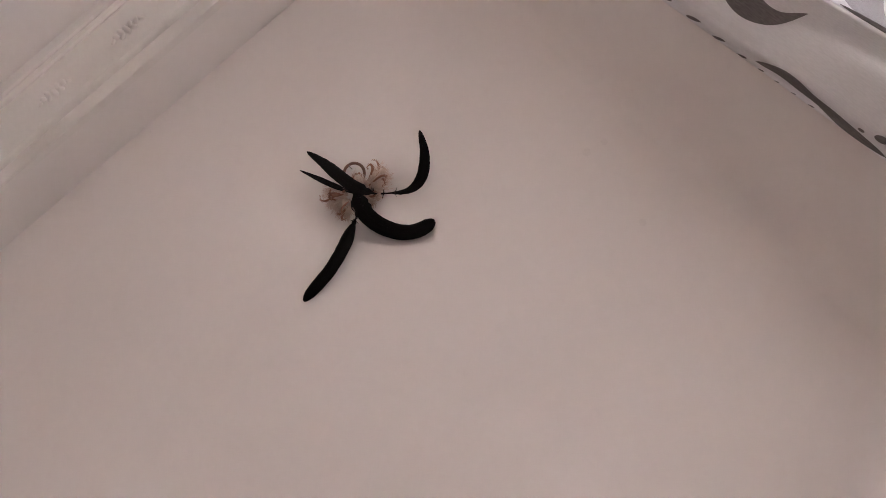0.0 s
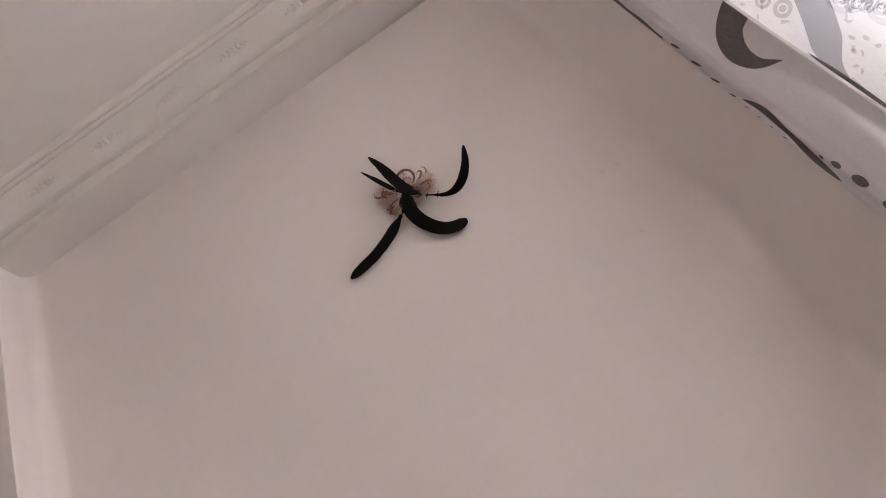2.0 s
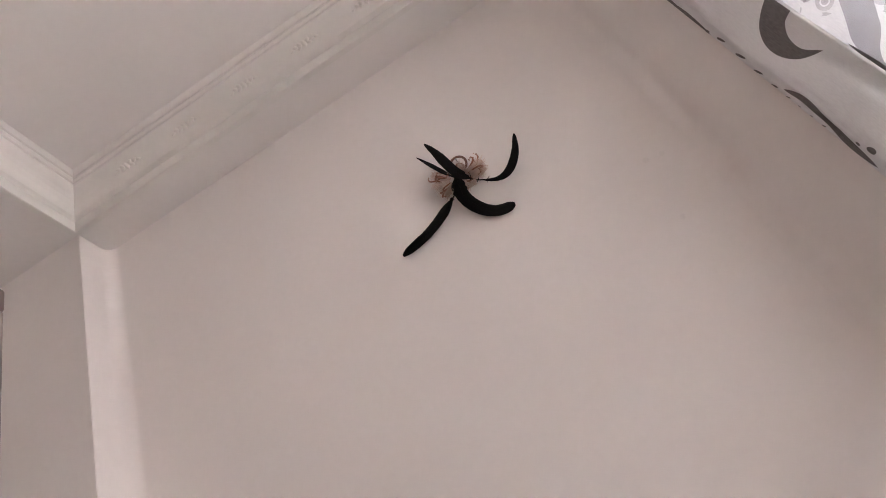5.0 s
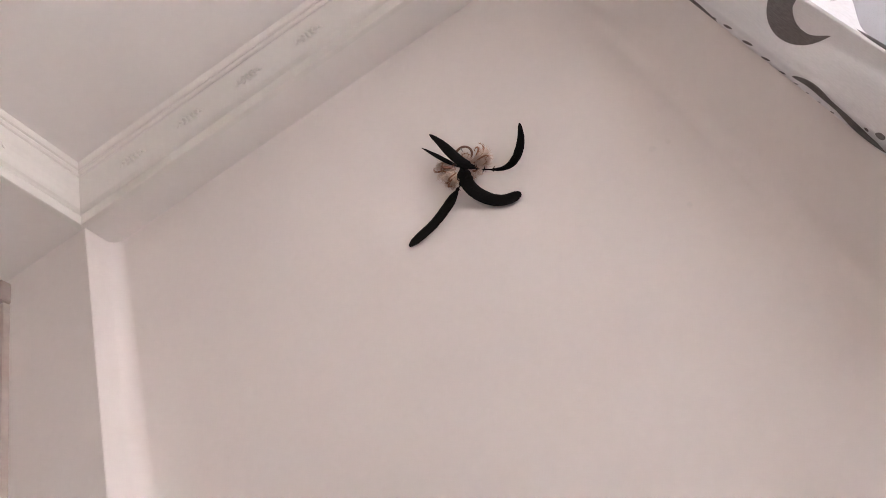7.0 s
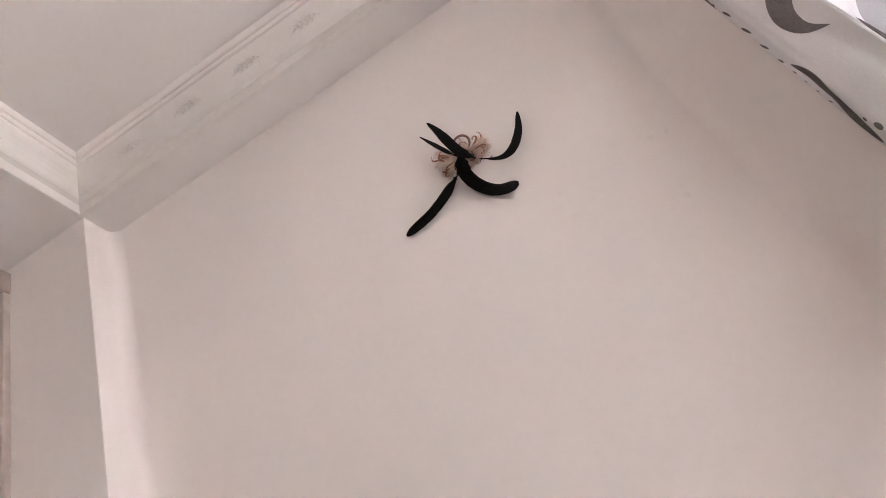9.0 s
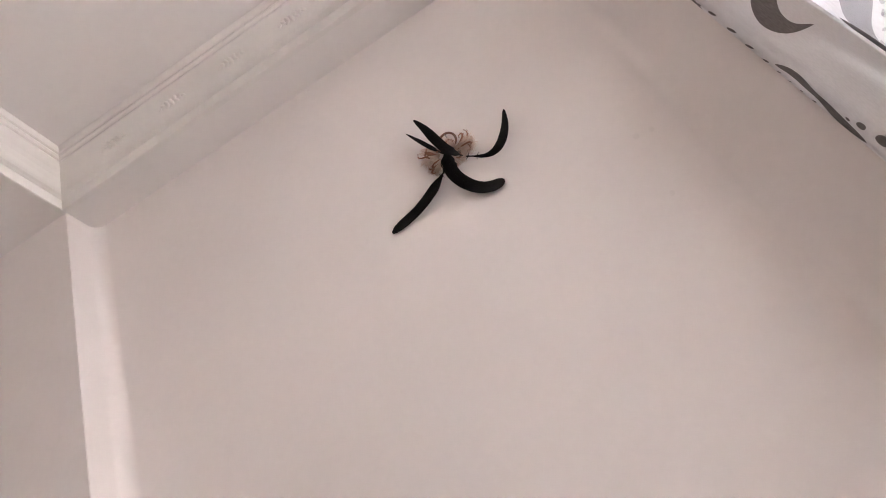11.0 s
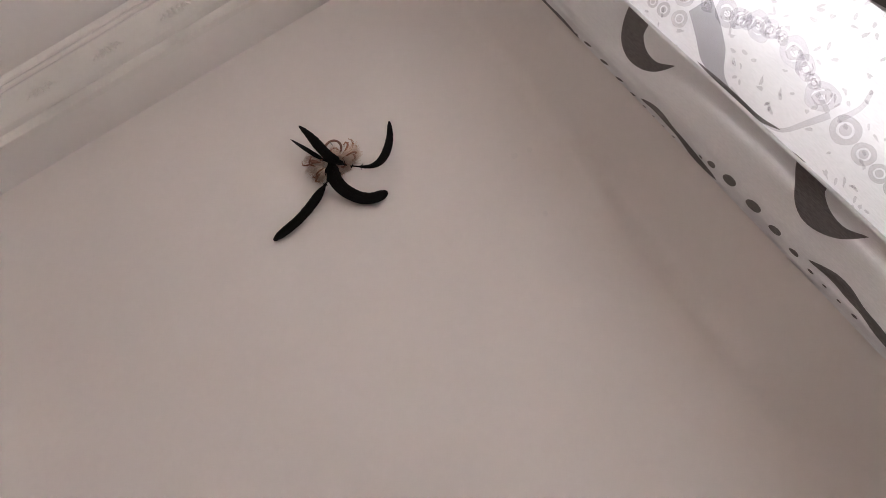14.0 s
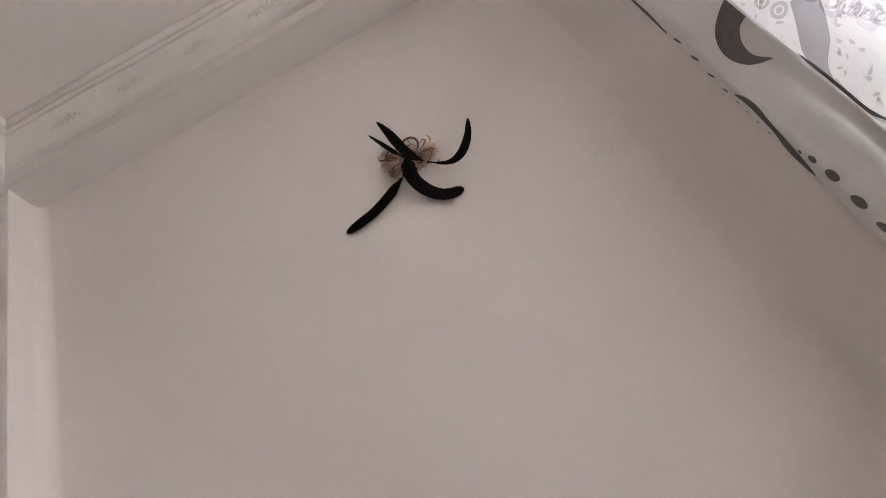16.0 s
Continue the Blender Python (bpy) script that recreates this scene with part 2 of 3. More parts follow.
cornices = [cornice("trim_cornice_north", True), cornice("trim_cornice_west", False)]


def blob(bm, centre, size, turn_by=0.0, tilt=0.0):
    m = Matrix.Translation(centre) @ Euler((tilt, 0, turn_by)).to_matrix().to_4x4() @ Matrix.Diagonal((*size, 1))
    bmesh.ops.create_uvsphere(bm, u_segments=8, v_segments=6, radius=1, matrix=m)


def scroll_mesh():
    """A small moulded leaf spray: a bud in the middle and curled lobes that stand away from it, x along, y up the band."""
    bm = bmesh.new()
    blob(bm, (0, -0.0010, 0), (0.0050, 0.0088, 0.0042), 0.25)
    for side in (-1, 1):
        blob(bm, (side * 0.0100, 0.0030, 0), (0.0062, 0.0040, 0.0034), side * 0.9)
        blob(bm, (side * 0.0120, -0.0042, 0), (0.0068, 0.0036, 0.0034), -side * 0.5)
        blob(bm, (side * 0.0210, 0.0012, 0), (0.0058, 0.0042, 0.0030), side * 0.5)
        blob(bm, (side * 0.0300, -0.0022, 0), (0.0060, 0.0028, 0.0022), -side * 0.4)
    me = bpy.data.meshes.new("leaf_scroll")
    bm.to_mesh(me), bm.free()
    me.materials.append(STUCCO)
    for p in me.polygons:
        p.use_smooth = True
    return me


scroll = scroll_mesh()
for i in range(11):
    o = new("leaf_scroll", scroll)
    o.parent = cornices[0]
    o.matrix_basis = pose(-0.614 + 0.156 * i, FY - 0.0345, 2.6665, 137, 0, 0)
for i in range(6):
    o = new("leaf_scroll", scroll)
    o.parent = cornices[1]
    o.matrix_basis = pose(-0.795 + 0.0345, -0.335 - 0.156 * i, 2.6665, 137, 0, 90)

# brown door casing at the end of the pier wall
door = new("door_1")
struct(door, "brown wooden door casing on the pier wall", "door")
bm = bmesh.new()
add_box(bm, -1.075, -0.996, FY - 0.018, FY + 0.001, 0, 2.53)
bevel(bm, 0.004)
part("jamb", bm, CASING, door)
bm = bmesh.new()
add_box(bm, -1.082, -0.993, FY - 0.026, FY + 0.001, 2.53, 2.59)
bevel(bm, 0.005)
part("corner_block", bm, CASING_DARK, door, "darker brown corner block")
bm = bmesh.new()
add_box(bm, -1.87, -1.075, FY - 0.010, FY + 0.001, 0, 2.53)
bevel(bm, 0.002)
part("leaf", bm, CASING, door)

# window: frame, mullion, panes, sill
window = new("window_1")
struct(window, "white framed window behind the curtains", "window")


def sbox(name, s0, s1, n0, n1, z0, z1, material, parent, edge=0.003):
    bm = bmesh.new()
    add_box(bm, s0, s1, n0, n1, z0, z1)
    if edge:
        bevel(bm, edge)
    for v in bm.verts:
        v.co = sp(*v.co)
    return part(name, bm, material, parent)


for s0, s1, z0, z1 in ((WS0, WS0 + 0.095, WZ0, WZ1), (WS1 - 0.06, WS1, WZ0, WZ1), (WS0 + 0.095, WS1 - 0.06, WZ0, WZ0 + 0.06),
                       (WS0 + 0.095, WS1 - 0.06, WZ1 - 0.06, WZ1)):
    sbox("window_frame", s0, s1, -0.13, -0.07, z0, z1, FRAME, window)
g = sbox("pane", WS0 + 0.095, WS1 - 0.06, -0.102, -0.098, WZ0 + 0.06, WZ1 - 0.06, GLASS, window, 0)
g.visible_shadow = False
sbox("window_sill", WS0 - 0.03, WS1 + 0.03, 0.001, 0.03, WZ0 - 0.035, WZ0 - 0.001, FRAME, window)

# ---- curtains ----
LEAN = -0.030


def ease(a):
    a = max(0.0, min(1.0, a))
    return a * a * (3 - 2 * a)


FOLD_U = (0.0, 0.20, 0.32, 0.66, 0.99, 1.04)


def drape(s, z):
    """The printed curtain's face: how far it stands off the wall."""
    u = (s - 0.385) / 0.105
    g = ease((2.03 - z) / 0.32)
    heights = (0.0025, 0.022, 0.0265, 0.024 - 0.014 * g, 0.027, 0.024)
    n = heights[-1]
    for a, b, p, q in zip(FOLD_U, FOLD_U[1:], heights, heights[1:]):
        if u <= b:
            n = p + (q - p) * ease((u - a) / (b - a))
            break
    return n + (0.003 * math.sin(9 * z + 3 * u) + 0.0015 * math.sin(23 * z)) * min(1.0, 0.2 + 2 * max(0.0, u))


def printed(s, z, lift=0.0):
    s = max(0.3841, min(s, 0.4825))
    return sp(s + LEAN * (z - 1.75), drape(s, z) + lift, z)


def sheer(s, z, lift=0.0):
    n = 0.007 + 0.003 * math.sin(34 * s + 0.6 * math.sin(3 * z)) + 0.0015 * math.sin(71 * s + 2 * z)
    return sp(s + LEAN * (z - 1.75), n + lift, z)


def sheet(bm, surface, s0, s1, z0, z1, ks, kz, back=0.0):
    grid = [[bm.verts.new(surface(s0 + (s1 - s0) * i / ks, z0 + (z1 - z0) * j / kz, back)) for j in range(kz + 1)] for i in range(ks + 1)]
    for i in range(ks):
        for j in range(kz):
            bm.faces.new((grid[i][j], grid[i + 1][j], grid[i + 1][j + 1], grid[i][j + 1]))
    return grid


curtain = new("printed_curtain")
tagged(curtain, "white curtain with charcoal crescent and leaf print beside the window", "curtain")
bm = bmesh.new()
front = sheet(bm, printed, 0.384, 0.4825, 0.06, 2.5, 80, 120)
# the fold turns under along the inner edge, the hem along the outer
prev = front[-1]
for ds, dn in ((0.0015, -0.002), (0.002, -0.006), (0.001, -0.011), (-0.002, -0.016), (-0.005, -0.021)):
    row = []
    for v, j in zip(front[-1], range(121)):
        z = 0.06 + 2.44 * j / 120
        row.append(bm.verts.new(sp(0.4825 + ds + LEAN * (z - 1.75), drape(0.4825, z) + dn, z)))
    for j in range(120):
        bm.faces.new((prev[j], row[j], row[j + 1], prev[j + 1]))
    prev = row
prev = front[0]
for ds, dn in ((-0.0006, -0.0008), (-0.0004, -0.0016), (0.0002, -0.0022)):
    row = [bm.verts.new(sp(0.384 + ds + LEAN * (0.06 + 2.44 * j / 120 - 1.75), drape(0.384 + max(0, ds), 0.06 + 2.44 * j / 120) + dn,
                           0.06 + 2.44 * j / 120)) for j in range(121)]
    for j in range(120):
        bm.faces.new((row[j], prev[j], prev[j + 1], row[j + 1]))
    prev = row
part("cloth", bm, CLOTH, curtain, smooth=True)

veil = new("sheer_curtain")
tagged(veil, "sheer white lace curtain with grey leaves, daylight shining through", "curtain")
bm = bmesh.new()
sheet(bm, sheer, 0.468, 1.0, 0.06, 2.5, 110, 60)
part("lace_cloth", bm, SHEER, veil, smooth=True)

# unseen sheet added past the lace to scatter lamp light onto the walls
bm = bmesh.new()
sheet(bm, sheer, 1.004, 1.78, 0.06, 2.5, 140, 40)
part("diffuser_panel", bm, DIFFUSER, veil, "unseen white sheet that diffuses the window light", smooth=True)


def blade(surface, points, width, k=22, lift=0.0010):
    """A printed stroke along points of (s, z), as wide as width(share of the length)."""
    line = smooth_line([(s, z, 0) for s, z in points], k)
    bm = bmesh.new()
    rows = []
    for i, p in enumerate(line):
        d = (line[min(i + 1, k)] - line[max(i - 1, 0)]).normalized()
        side = Vector((-d.y, d.x, 0)) * width(i / k) / 2
        rows.append([bm.verts.new(surface(q.x, q.y, lift)) for q in (p + side * (1 - j / 10) for j in range(21))])
    for a, b in zip(rows, rows[1:]):
        for j in range(20):
            bm.faces.new((a[j], a[j + 1], b[j + 1], b[j]))
    return bm


def disc(surface, s, z, a, b, tilt=0.0, lift=0.0010, hole=0.0, k=20, bm=None, wobble=0.0):
    bm = bm or bmesh.new()
    inner, outer = [], []
    for i in range(k):
        w = 2 * math.pi * i / k
        bump = 1 + wobble * (math.sin(3 * w + 90 * s) + 0.7 * math.sin(5 * w + 70 * z))
        for out, f in ((outer, bump), (inner, hole * (2 - bump))):
            x, y = a * f * math.cos(w), b * f * math.sin(w)
            out.append(bm.verts.new(surface(s + x * math.cos(tilt) - y * math.sin(tilt), z + x * math.sin(tilt) + y * math.cos(tilt), lift)))
    for i in range(k):
        bm.faces.new((outer[i], outer[(i + 1) % k], inner[(i + 1) % k], inner[i]))
    return bm


def flat(s, z):
    """Takes a place on the wall to the curtain's own leaning coordinate."""
    return s - LEAN * (z - 1.75), z


PERIOD = 0.339
for r in range(-4, 3):
    z0 = 1.932 + PERIOD * r
    ds = -0.025 * r
    low = 1 if r < 0 else 0
    horn = [flat(s - 0.001 - 0.006 * low - 0.025 * r, z - 0.003 + 0.010 * low + 0.348 * r) for s, z in ((0.505, 2.000), (0.474, 2.004), (0.449, 1.995), (0.4355, 1.969), (0.439, 1.937), (0.460, 1.910))]
    part("crescent_print", blade(printed, horn, lambda f: (0.063 + 0.001 * low) * (1 - f) ** 0.85 * (0.80 + 0.20 * math.sin(math.pi * f)) + 0.0004, 30), PRINT, curtain,
         "charcoal crescent print")
    stroke = [flat(s + ds * 1.15, z + PERIOD * r) for s, z in ((0.385, 1.932), (0.3945, 1.895), (0.3925, 1.853), (0.388, 1.805), (0.3865, 1.758))]
    stroke = [(max(q[0], 0.3838), q[1]) for q in stroke]
    part("leaf_print", blade(printed, stroke, lambda f: 0.0135 * math.sin(math.pi * f) ** 0.7 * (1 - 0.35 * math.exp(-((f - 0.52) / 0.1) ** 2)) + 0.0004, 26),
         PRINT, curtain, "charcoal leaf print")
    for dz, s, a, b in ((-0.140, 0.394, 0.0022, 0.004), (-0.162, 0.400, 0.0040, 0.0075), (-0.197, 0.4045, 0.0062, 0.0115),
                        (-0.244, 0.405, 0.0062, 0.0125), (-0.285, 0.404, 0.0046, 0.0100), (-0.320, 0.402, 0.0038, 0.0080),
                        (-0.349, 0.4005, 0.0024, 0.0050), (-0.372, 0.401, 0.0018, 0.0036), (-0.395, 0.4015, 0.0018, 0.0036),
                        (-0.419, 0.404, 0.0024, 0.0046)):
        q = flat(s + 0.003 + ds * (1.15 if r < 1 else 1.12), z0 + dz)
        q = (max(q[0], 0.3842 + 0.15 * a), q[1])  # cut by the hem
        part("dot_print", disc(printed, q[0], q[1], *((a, b) if r < 1 else (0.34 * a, 0.95 * b)), 0.2), PRINT, curtain, "charcoal dot print")

for r in range(-1, 2):
    dz, ds = 2 * PERIOD * r, -0.03 * r

    def run(*points):
        return [flat(s + ds, z + dz) for s, z in points]

    part("grey_leaf", blade(sheer, run((0.534, 1.946), (0.518, 1.913), (0.502, 1.885), (0.489, 1.858), (0.484, 1.830)),
                            lambda f: 0.036 * (1 - 0.97 * ease((f - 0.5) / 0.5) ** 0.9) + 0.0006, 26), PRINT_SOFT, veil,
         "translucent grey leaf print")
    for s, z, a in ((0.4936, 2.0134, 0.008), (0.4964, 1.990, 0.010), (0.5021, 1.959, 0.0115), (0.540, 1.6790, 0.0165), (0.5345, 1.6440, 0.0125),
                    (0.5310, 1.6160, 0.0105), (0.5285, 1.594, 0.0085)):
        q, = run((s, z))
        b = disc(sheer, *q, a, a * 1.2, 0, 0.0008, 0.56, 26, None, 0.02)
        disc(sheer, *q, a * 0.40, a * 0.48, 0, 0.0008, 0.0, 12, b)
        part("rosette", b, LACE, veil, "embroidered grey ring")
    part("stem_stitch", blade(sheer, run((0.4853, 1.8287), (0.4822, 1.7961), (0.4834, 1.7596), (0.4928, 1.7342), (0.5207, 1.7166), (0.5408, 1.7054)),
                              lambda f: 0.0035 + 0.0055 * ease(2 * f - 0.8), 30, 0.0007), LACE_SOFT, veil)
    part("stem_stitch", blade(sheer, run((0.549, 1.735), (0.5455, 1.722), (0.5415, 1.709)), lambda f: 0.006, 12, 0.0007), LACE_SOFT, veil)
    part("stem_stitch", blade(sheer, run((0.5435, 1.694), (0.556, 1.688), (0.572, 1.683), (0.59, 1.686)), lambda f: 0.008 - 0.003 * f, 16, 0.0007), LACE_SOFT, veil)
    part("leaf_edge_print", blade(sheer, run((0.479, 1.892), (0.4805, 1.846), (0.4812, 1.806), (0.483, 1.769), (0.491, 1.7372)),
                                  lambda f: 0.0066 * math.sin(math.pi * f) ** 0.7 + 0.0003, 26, 0.0012), PRINT, veil, "charcoal leaf edge print")
    part("leaf_edge_print", blade(sheer, run((0.4805, 1.716), (0.4825, 1.701), (0.4845, 1.685)),
                                  lambda f: 0.0024 * math.sin(math.pi * f) ** 0.7 + 0.0003, 12, 0.0012), PRINT, veil, "charcoal leaf edge print")
    # a chain of embroidered loops, some filled with short stitches, down to the rosettes
    lr = random.Random(20 + r)
    chain = smooth_line([(s, z, 0) for s, z in run((0.528, 1.975), (0.550, 1.897), (0.5586, 1.862), (0.5702, 1.8245), (0.5629, 1.7717), (0.550, 1.728))], 11)
    stitches = bmesh.new()
    for i, c in enumerate(chain):
        size = (0.0100, 0.0150, 0.0205)[(i * 2 + 1) % 3] * lr.uniform(0.9, 1.1)
        tilt = lr.uniform(-0.6, 0.6)
        part("lace_loop", disc(sheer, c.x, c.y, size * 0.85, size * 1.15, tilt, 0.0010, lr.uniform(0.52, 0.68), 30, None, 0.04), LACE_SOFT, veil)
        part("lace_loop", disc(sheer, c.x - 0.001, c.y - 0.001, size * 0.42, size * 0.60, tilt + 0.5, 0.0014, lr.uniform(0.35, 0.6), 24, None, 0.08), LACE, veil)
        for j in range(9):
            a, d = lr.uniform(0, 6.28), lr.uniform(0.001, 0.011)
            disc(sheer, c.x + d * math.cos(a), c.y + 1.3 * d * math.sin(a), lr.uniform(0.0005, 0.0010), lr.uniform(0.0020, 0.0042), a + lr.uniform(-0.5, 0.5), 0.0020, 0.0, 7, stitches)
    tagged(part("loop_stitches", stitches, LACE, veil), kind="stuff")

# the next printed width of the curtain hangs over the lace further along
def printed_far(s, z, lift=0.0):
    return sp(s + LEAN * (z - 1.75), 0.014 + 0.006 * math.sin(40 * (s - 0.66)) + lift, z)


second = new("printed_curtain")
tagged(second, "narrow white curtain width with charcoal leaf print over the lace", "curtain")
bm = bmesh.new()
sheet(bm, printed_far, 0.656, 0.718, 0.06, 2.5, 12, 60)
sheet(bm, printed_far, 0.656, 0.718, 0.06, 2.5, 12, 60, -0.0012)
part("cloth", bm, CLOTH, second, smooth=True)
for r in range(-4, 3):
    stroke = [(0.663, z + PERIOD * r) for z in (1.87, 1.82, 1.77, 1.72)]
    part("leaf_print", blade(printed_far, stroke, lambda f: 0.012 * math.sin(math.pi * f) ** 0.7 + 0.0004, 18), PRINT, second, "charcoal leaf print")

rng = random.Random(4)
bm = bmesh.new()
for i in range(1500):
    s, z = rng.uniform(0.475, 0.99), rng.uniform(0.9, 2.4)
    if any(abs(s - 0.505 + 0.03 * r - 0.6 * (z - 1.888 - 2 * PERIOD * r)) < 0.024 and abs(z - 1.888 - 2 * PERIOD * r) < 0.075 for r in (-1, 0, 1)):
        continue  # the leaves are plain
    disc(sheer, s, z, rng.uniform(0.0014, 0.0026), rng.uniform(0.003, 0.0065), rng.uniform(-1.2, 1.2), 0.0005, 0.0, 8, bm, rng.uniform(0.0, 0.3))
tagged(part("fleck_stitches", bm, LACE_SOFT, veil), kind="stuff")

# ---- feather ornament ----
ornament = new("feather_ornament")
ornament.location = (-0.012, -0.004, 2.2)
tagged(ornament, "black feathers and curly beige down on a brown ring", "ornament")
OV = Vector(ornament.location)


def own(p):
    return Vector(p) - OV


def feather(points, width, cup, ragged, point, foot):
    """A curved feather along points: two vanes and a quill."""
    k = 40
    line = smooth_line([own(p) for p in points], k)
    rg = random.Random(ragged)
    bm = bmesh.new()
    rows = []
    for i, p in enumerate(line):
        f = i / k
        d = (line[min(i + 1, k)] - line[max(i - 1, 0)]).normalized()
        face = Vector((0, -1, 0))
        side = d.cross(face).normalized()
        face = side.cross(d).normalized()
        w = width * (0.12 + 0.88 * ease((f - 0.03) / foot)) * math.sqrt(max(0.0, 1 - max(0, (f - 0.86) / 0.145) ** 2)) * (1 - 0.10 * f) * (1 - point * 0.75 * ease((f - 0.55) / 0.5))
        if f < 0.2:
            w *= rg.uniform(0.75, 1.25)
        rows.append([bm.verts.new(p + side * (w * g * rg.uniform(0.97, 1.03)) - face * (cup * width * abs(g) ** 1.6)) for g in (0.56, 0.38, 0.18, 0, -0.15, -0.3, -0.44)])
    for a, b in zip(rows, rows[1:]):
        for j in range(6):
            bm.faces.new((a[j], a[j + 1], b[j + 1], b[j]))
    # loose barbs at the foot of the vane
    for i in range(4):
        p = line[rg.randint(1, 6)]
        d = (line[8] - line[0]).normalized()
        side = d.cross(Vector((0, -1, 0))).normalized() * rg.choice((-1, 1))
        tip = p + side * rg.uniform(0.004, 0.009) + d * rg.uniform(-0.002, 0.006) + Vector((0, rg.uniform(-0.003, 0.001), 0))
        a, b, c = bm.verts.new(p - d * 0.0012), bm.verts.new(p + d * 0.0012), bm.verts.new(tip)
        bm.faces.new((a, b, c))
    ob = part("feather", bm, FEATHER, ornament, "glossy black curved feather", smooth=True)
    mod = ob.modifiers.new("thickness", "SOLIDIFY")
    mod.thickness = 0.0005
    bm = bmesh.new()
    tube(bm, [p + Vector((0, -0.0006, 0)) for p in line[:-2]], 0.0005, 6, lambda f: 1 - 0.75 * f)
    part("quill", bm, QUILL, ob, smooth=True)
    return ob


feather([(-0.035, -0.020, 2.173), (-0.053, -0.018, 2.162), (-0.080, -0.015, 2.147), (-0.117, -0.012, 2.134), (-0.168, -0.010, 2.126)], 0.0230, 0.10, 1, 0.0, 0.4)
feather([(-0.018, -0.028, 2.206), (-0.022, -0.021, 2.157), (-0.008, -0.015, 2.121), (0.014, -0.011, 2.100), (0.045, -0.009, 2.092)], 0.0245, 0.10, 2, 0.0, 0.06)
feather([(0.010, -0.018, 2.176), (0.042, -0.022, 2.150), (0.068, -0.026, 2.150), (0.092, -0.030, 2.174), (0.108, -0.034, 2.206)], 0.0185, 0.12, 3, 0.7, 0.45)
feather([(0.006, -0.024, 2.176), (-0.012, -0.030, 2.200), (-0.022, -0.033, 2.236), (-0.029, -0.034, 2.272), (-0.038, -0.034, 2.307)], 0.0190, 0.12, 4, 0.8, 0.18)
feather([(-0.016, -0.024, 2.193), (-0.036, -0.028, 2.231), (-0.049, -0.030, 2.259), (-0.063, -0.031, 2.291)], 0.0088, 0.12, 5, 0.9, 0.3)

# ring of wound twig
bm = bmesh.new()
ring = [own((-0.004 + 0.0155 * math.cos(a), -0.008, 2.240 + 0.0185 * math.sin(a))) for a in (2 * math.pi * i / 40 for i in range(41))]
tube(bm, ring, 0.0022, 8)
r_ob = part("ring", bm, TWIG, ornament, "brown wound ring", smooth=True)

bm = bmesh.new()
tube(bm, [Vector((-0.003, 0.012, 2.2550)), Vector((-0.003, -0.007, 2.2553)), Vector((-0.003, -0.0095, 2.2554))], 0.0009, 8)
nail_ob = obj("nail", bm, STEEL, smooth=True)
tagged(nail_ob, "small grey steel nail in the plaster wall", "nail")


def curl(bm, rg, root, way, length, radius, wind):
    """A strand that runs out and hooks over at its end, with short barbs along the outside of the hook."""
    pts, p = [], Vector(root)
    d = Vector(way).normalized()
    k = 18
    axis = Vector((rg.uniform(-0.35, 0.35), -1, rg.uniform(-0.35, 0.35))).normalized()
    for i in range(k + 1):
        pts.append(own(p))
        d = Matrix.Rotation(wind * (i / k) ** 2.2 * 0.62, 3, axis) @ d
        p = p + d * (length / k)
        p.y = min(p.y, -0.004)
    tube(bm, pts, radius, 5, lambda f: 0.55 + 0.75 * math.sin(math.pi * min(1, f * 1.1)) - 0.45 * f)
    for i in range(8, 18):
        d = (pts[i + 1] - pts[i - 1]).normalized()
        side = d.cross(axis).normalized() * (1 if wind > 0 else -1)
        reach = rg.uniform(0.0022, 0.0042) * (1.15 - 0.03 * i)
        tip = pts[i] + side * reach + d * reach * 0.8
        tube(bm, [pts[i], pts[i].lerp(tip, 0.55) - d * 0.0004, tip], radius * 0.5, 4, lambda f: 1 - 0.6 * f)


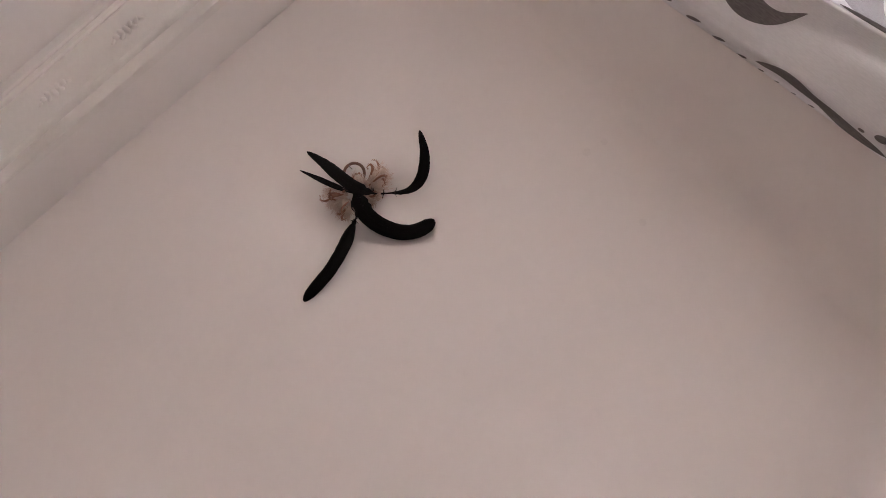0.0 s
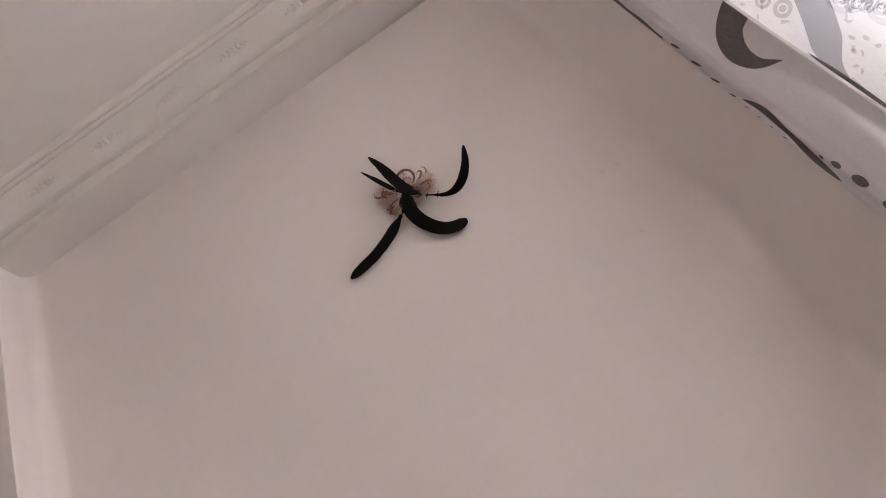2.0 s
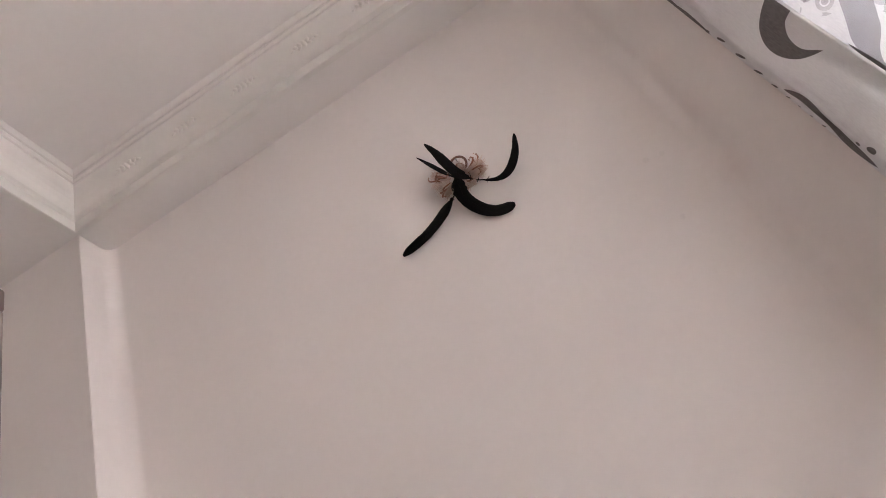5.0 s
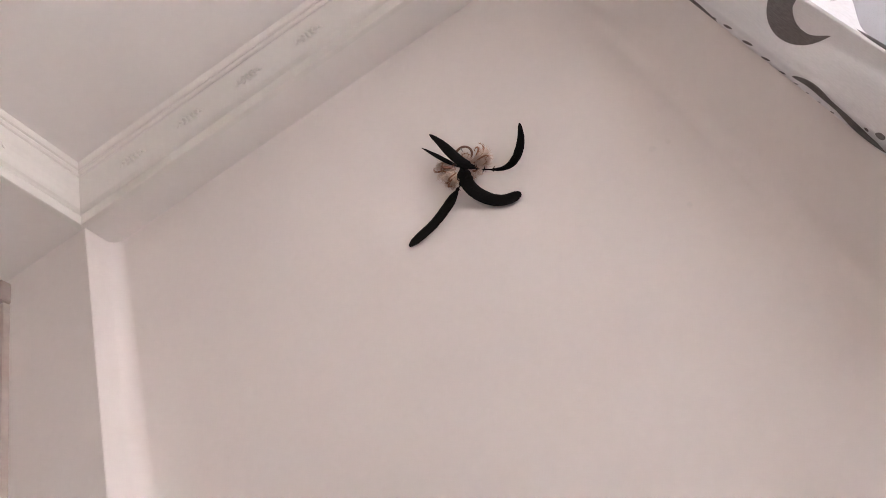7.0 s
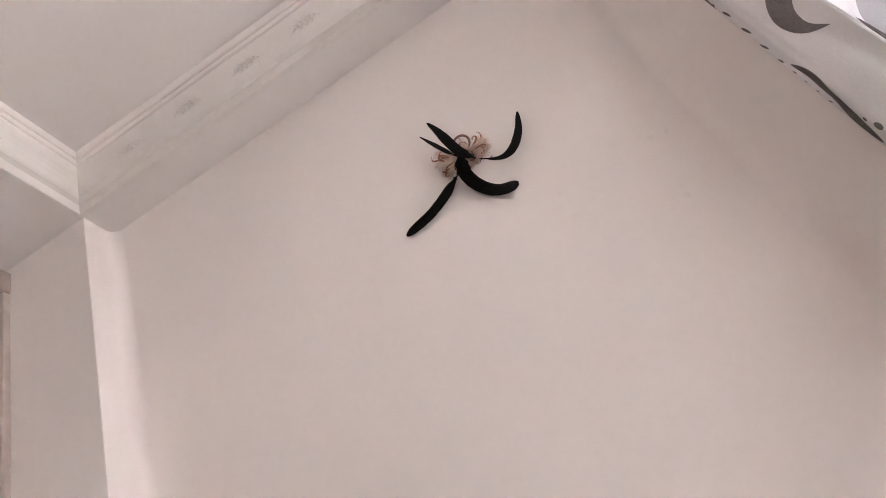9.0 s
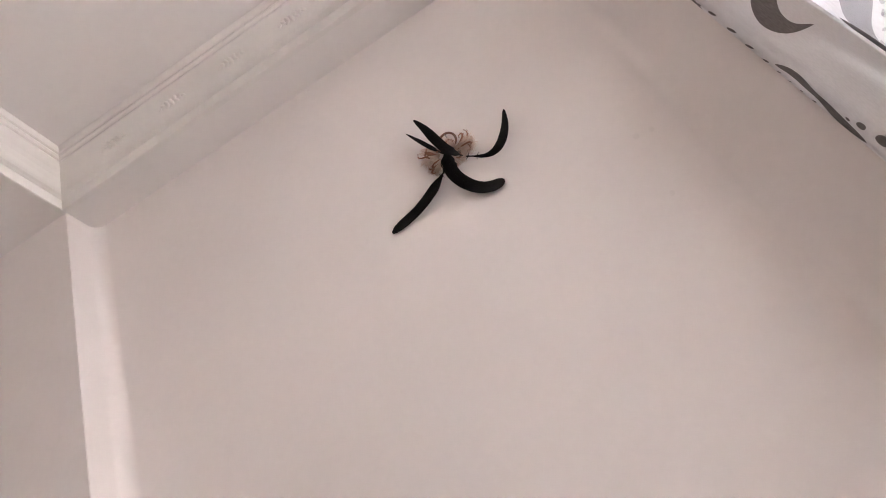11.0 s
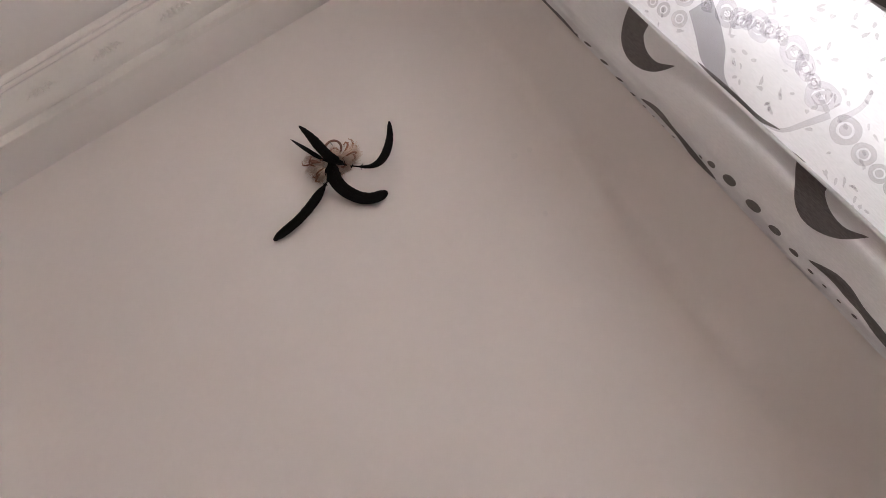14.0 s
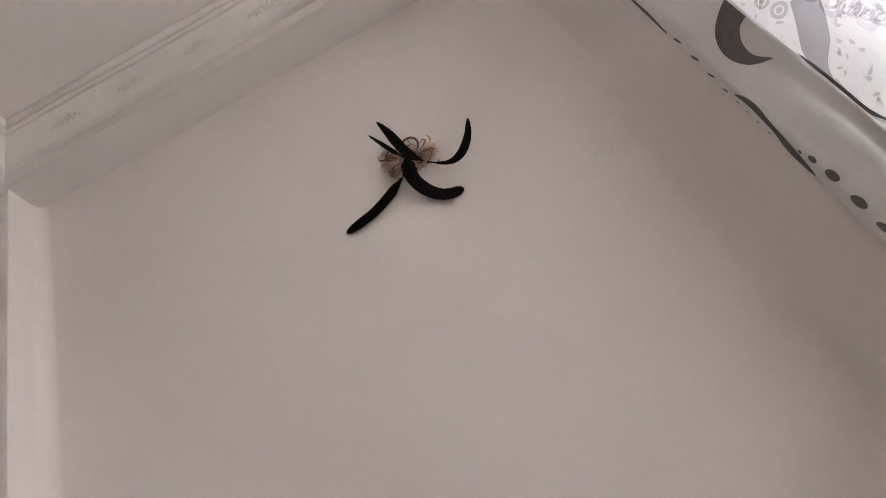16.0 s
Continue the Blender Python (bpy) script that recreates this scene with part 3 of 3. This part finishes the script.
def tuft(root, way, count, spread, length, seed_no):
    rg = random.Random(seed_no)
    bm = bmesh.new()
    base = math.atan2(way[1], way[0])
    for i in range(count):
        a = base + spread * (2 * (i + rg.uniform(0.2, 0.8)) / count - 1) * 1.25
        o = (root[0] + rg.uniform(-0.005, 0.005), rg.uniform(-0.026, -0.010), root[1] + rg.uniform(-0.005, 0.005))
        curl(bm, rg, o, (math.cos(a), rg.uniform(-0.35, 0.1), math.sin(a)), length * rg.uniform(0.75, 1.2),
             rg.uniform(0.0013, 0.0019), rg.choice((-1, 1)) * rg.uniform(0.7, 1.4))
    part("curl", bm, CURL, ornament, "reddish brown curled barbs", smooth=True)
    # soft pale down that fills the tuft, in locks that sweep the same way
    bm = bmesh.new()
    for lock in range(count * 5):
        a = base + rg.gauss(0, spread * 0.9)
        bend = rg.uniform(-0.7, 0.7)
        p0 = Vector((root[0] + rg.uniform(-0.006, 0.006), rg.uniform(-0.022, -0.008), root[1] + rg.uniform(-0.006, 0.006)))
        reach = length * rg.uniform(0.45, 0.95)
        lean = rg.uniform(-0.3, 0.2)
        for i in range(44):
            b = a + rg.gauss(0, 0.22)
            p = p0 + Vector((rg.uniform(-0.002, 0.002), rg.uniform(-0.002, 0.002), rg.uniform(-0.002, 0.002)))
            l = reach * rg.uniform(0.55, 1.0)
            mid = p + Vector((math.cos(b), lean, math.sin(b))) * l * 0.55
            q = mid + Vector((math.cos(b + bend), lean, math.sin(b + bend))) * l * 0.45
            mid.y, q.y = min(mid.y, -0.003), min(q.y, -0.003)
            tube(bm, [own(p), own(mid), own(q)], 0.0004, 3, lambda f: 1 - 0.5 * f)
    return part("down_tuft", bm, DOWN, ornament, "curly beige down", smooth=True)


tuft((-0.035, 2.215), (-1, 0.75), 5, 0.5, 0.034, 11)
tuft((-0.036, 2.200), (-1, -0.15), 4, 0.5, 0.027, 12)
tuft((0.006, 2.200), (1, 0.05), 6, 0.42, 0.040, 13)
tuft((-0.010, 2.210), (0.1, 0.9), 5, 0.9, 0.024, 14)
tuft((-0.004, 2.188), (0.5, -1), 3, 0.6, 0.022, 15)

# ---- marks on the wall ----
for name, p, sz in (("nail_hole", (-0.240, -0.0002, 2.590), 0.0025), ("wall_mark", (0.258, -0.0002, 2.03), 0.006), ("wall_mark", (0.284, -0.0002, 2.025), 0.005),
                    ("wall_mark", (0.245, -0.0002, 1.905), 0.005)):
    rg = random.Random(int(1000 * sz))
    bm = bmesh.new()
    v = []
    for i in range(14):
        a = 2 * math.pi * i / 14
        r = sz * rg.uniform(0.75, 1.0)
        v.append(bm.verts.new((p[0] + r * math.cos(a), p[1], p[2] + 1.1 * r * math.sin(a))))
    f = bm.faces.new(v)
    bmesh.ops.extrude_face_region(bm, geom=[f])
    for q in v:
        q.co.y = 0.0008
    o = obj(name, bm, DIRT)
    if name == "nail_hole":
        tagged(o, "tiny grey nail hole high in the plaster wall", "nail hole")
    else:
        tagged(o, "faint grey scuff on the plaster wall", "wall mark", "scuffs on the wall")
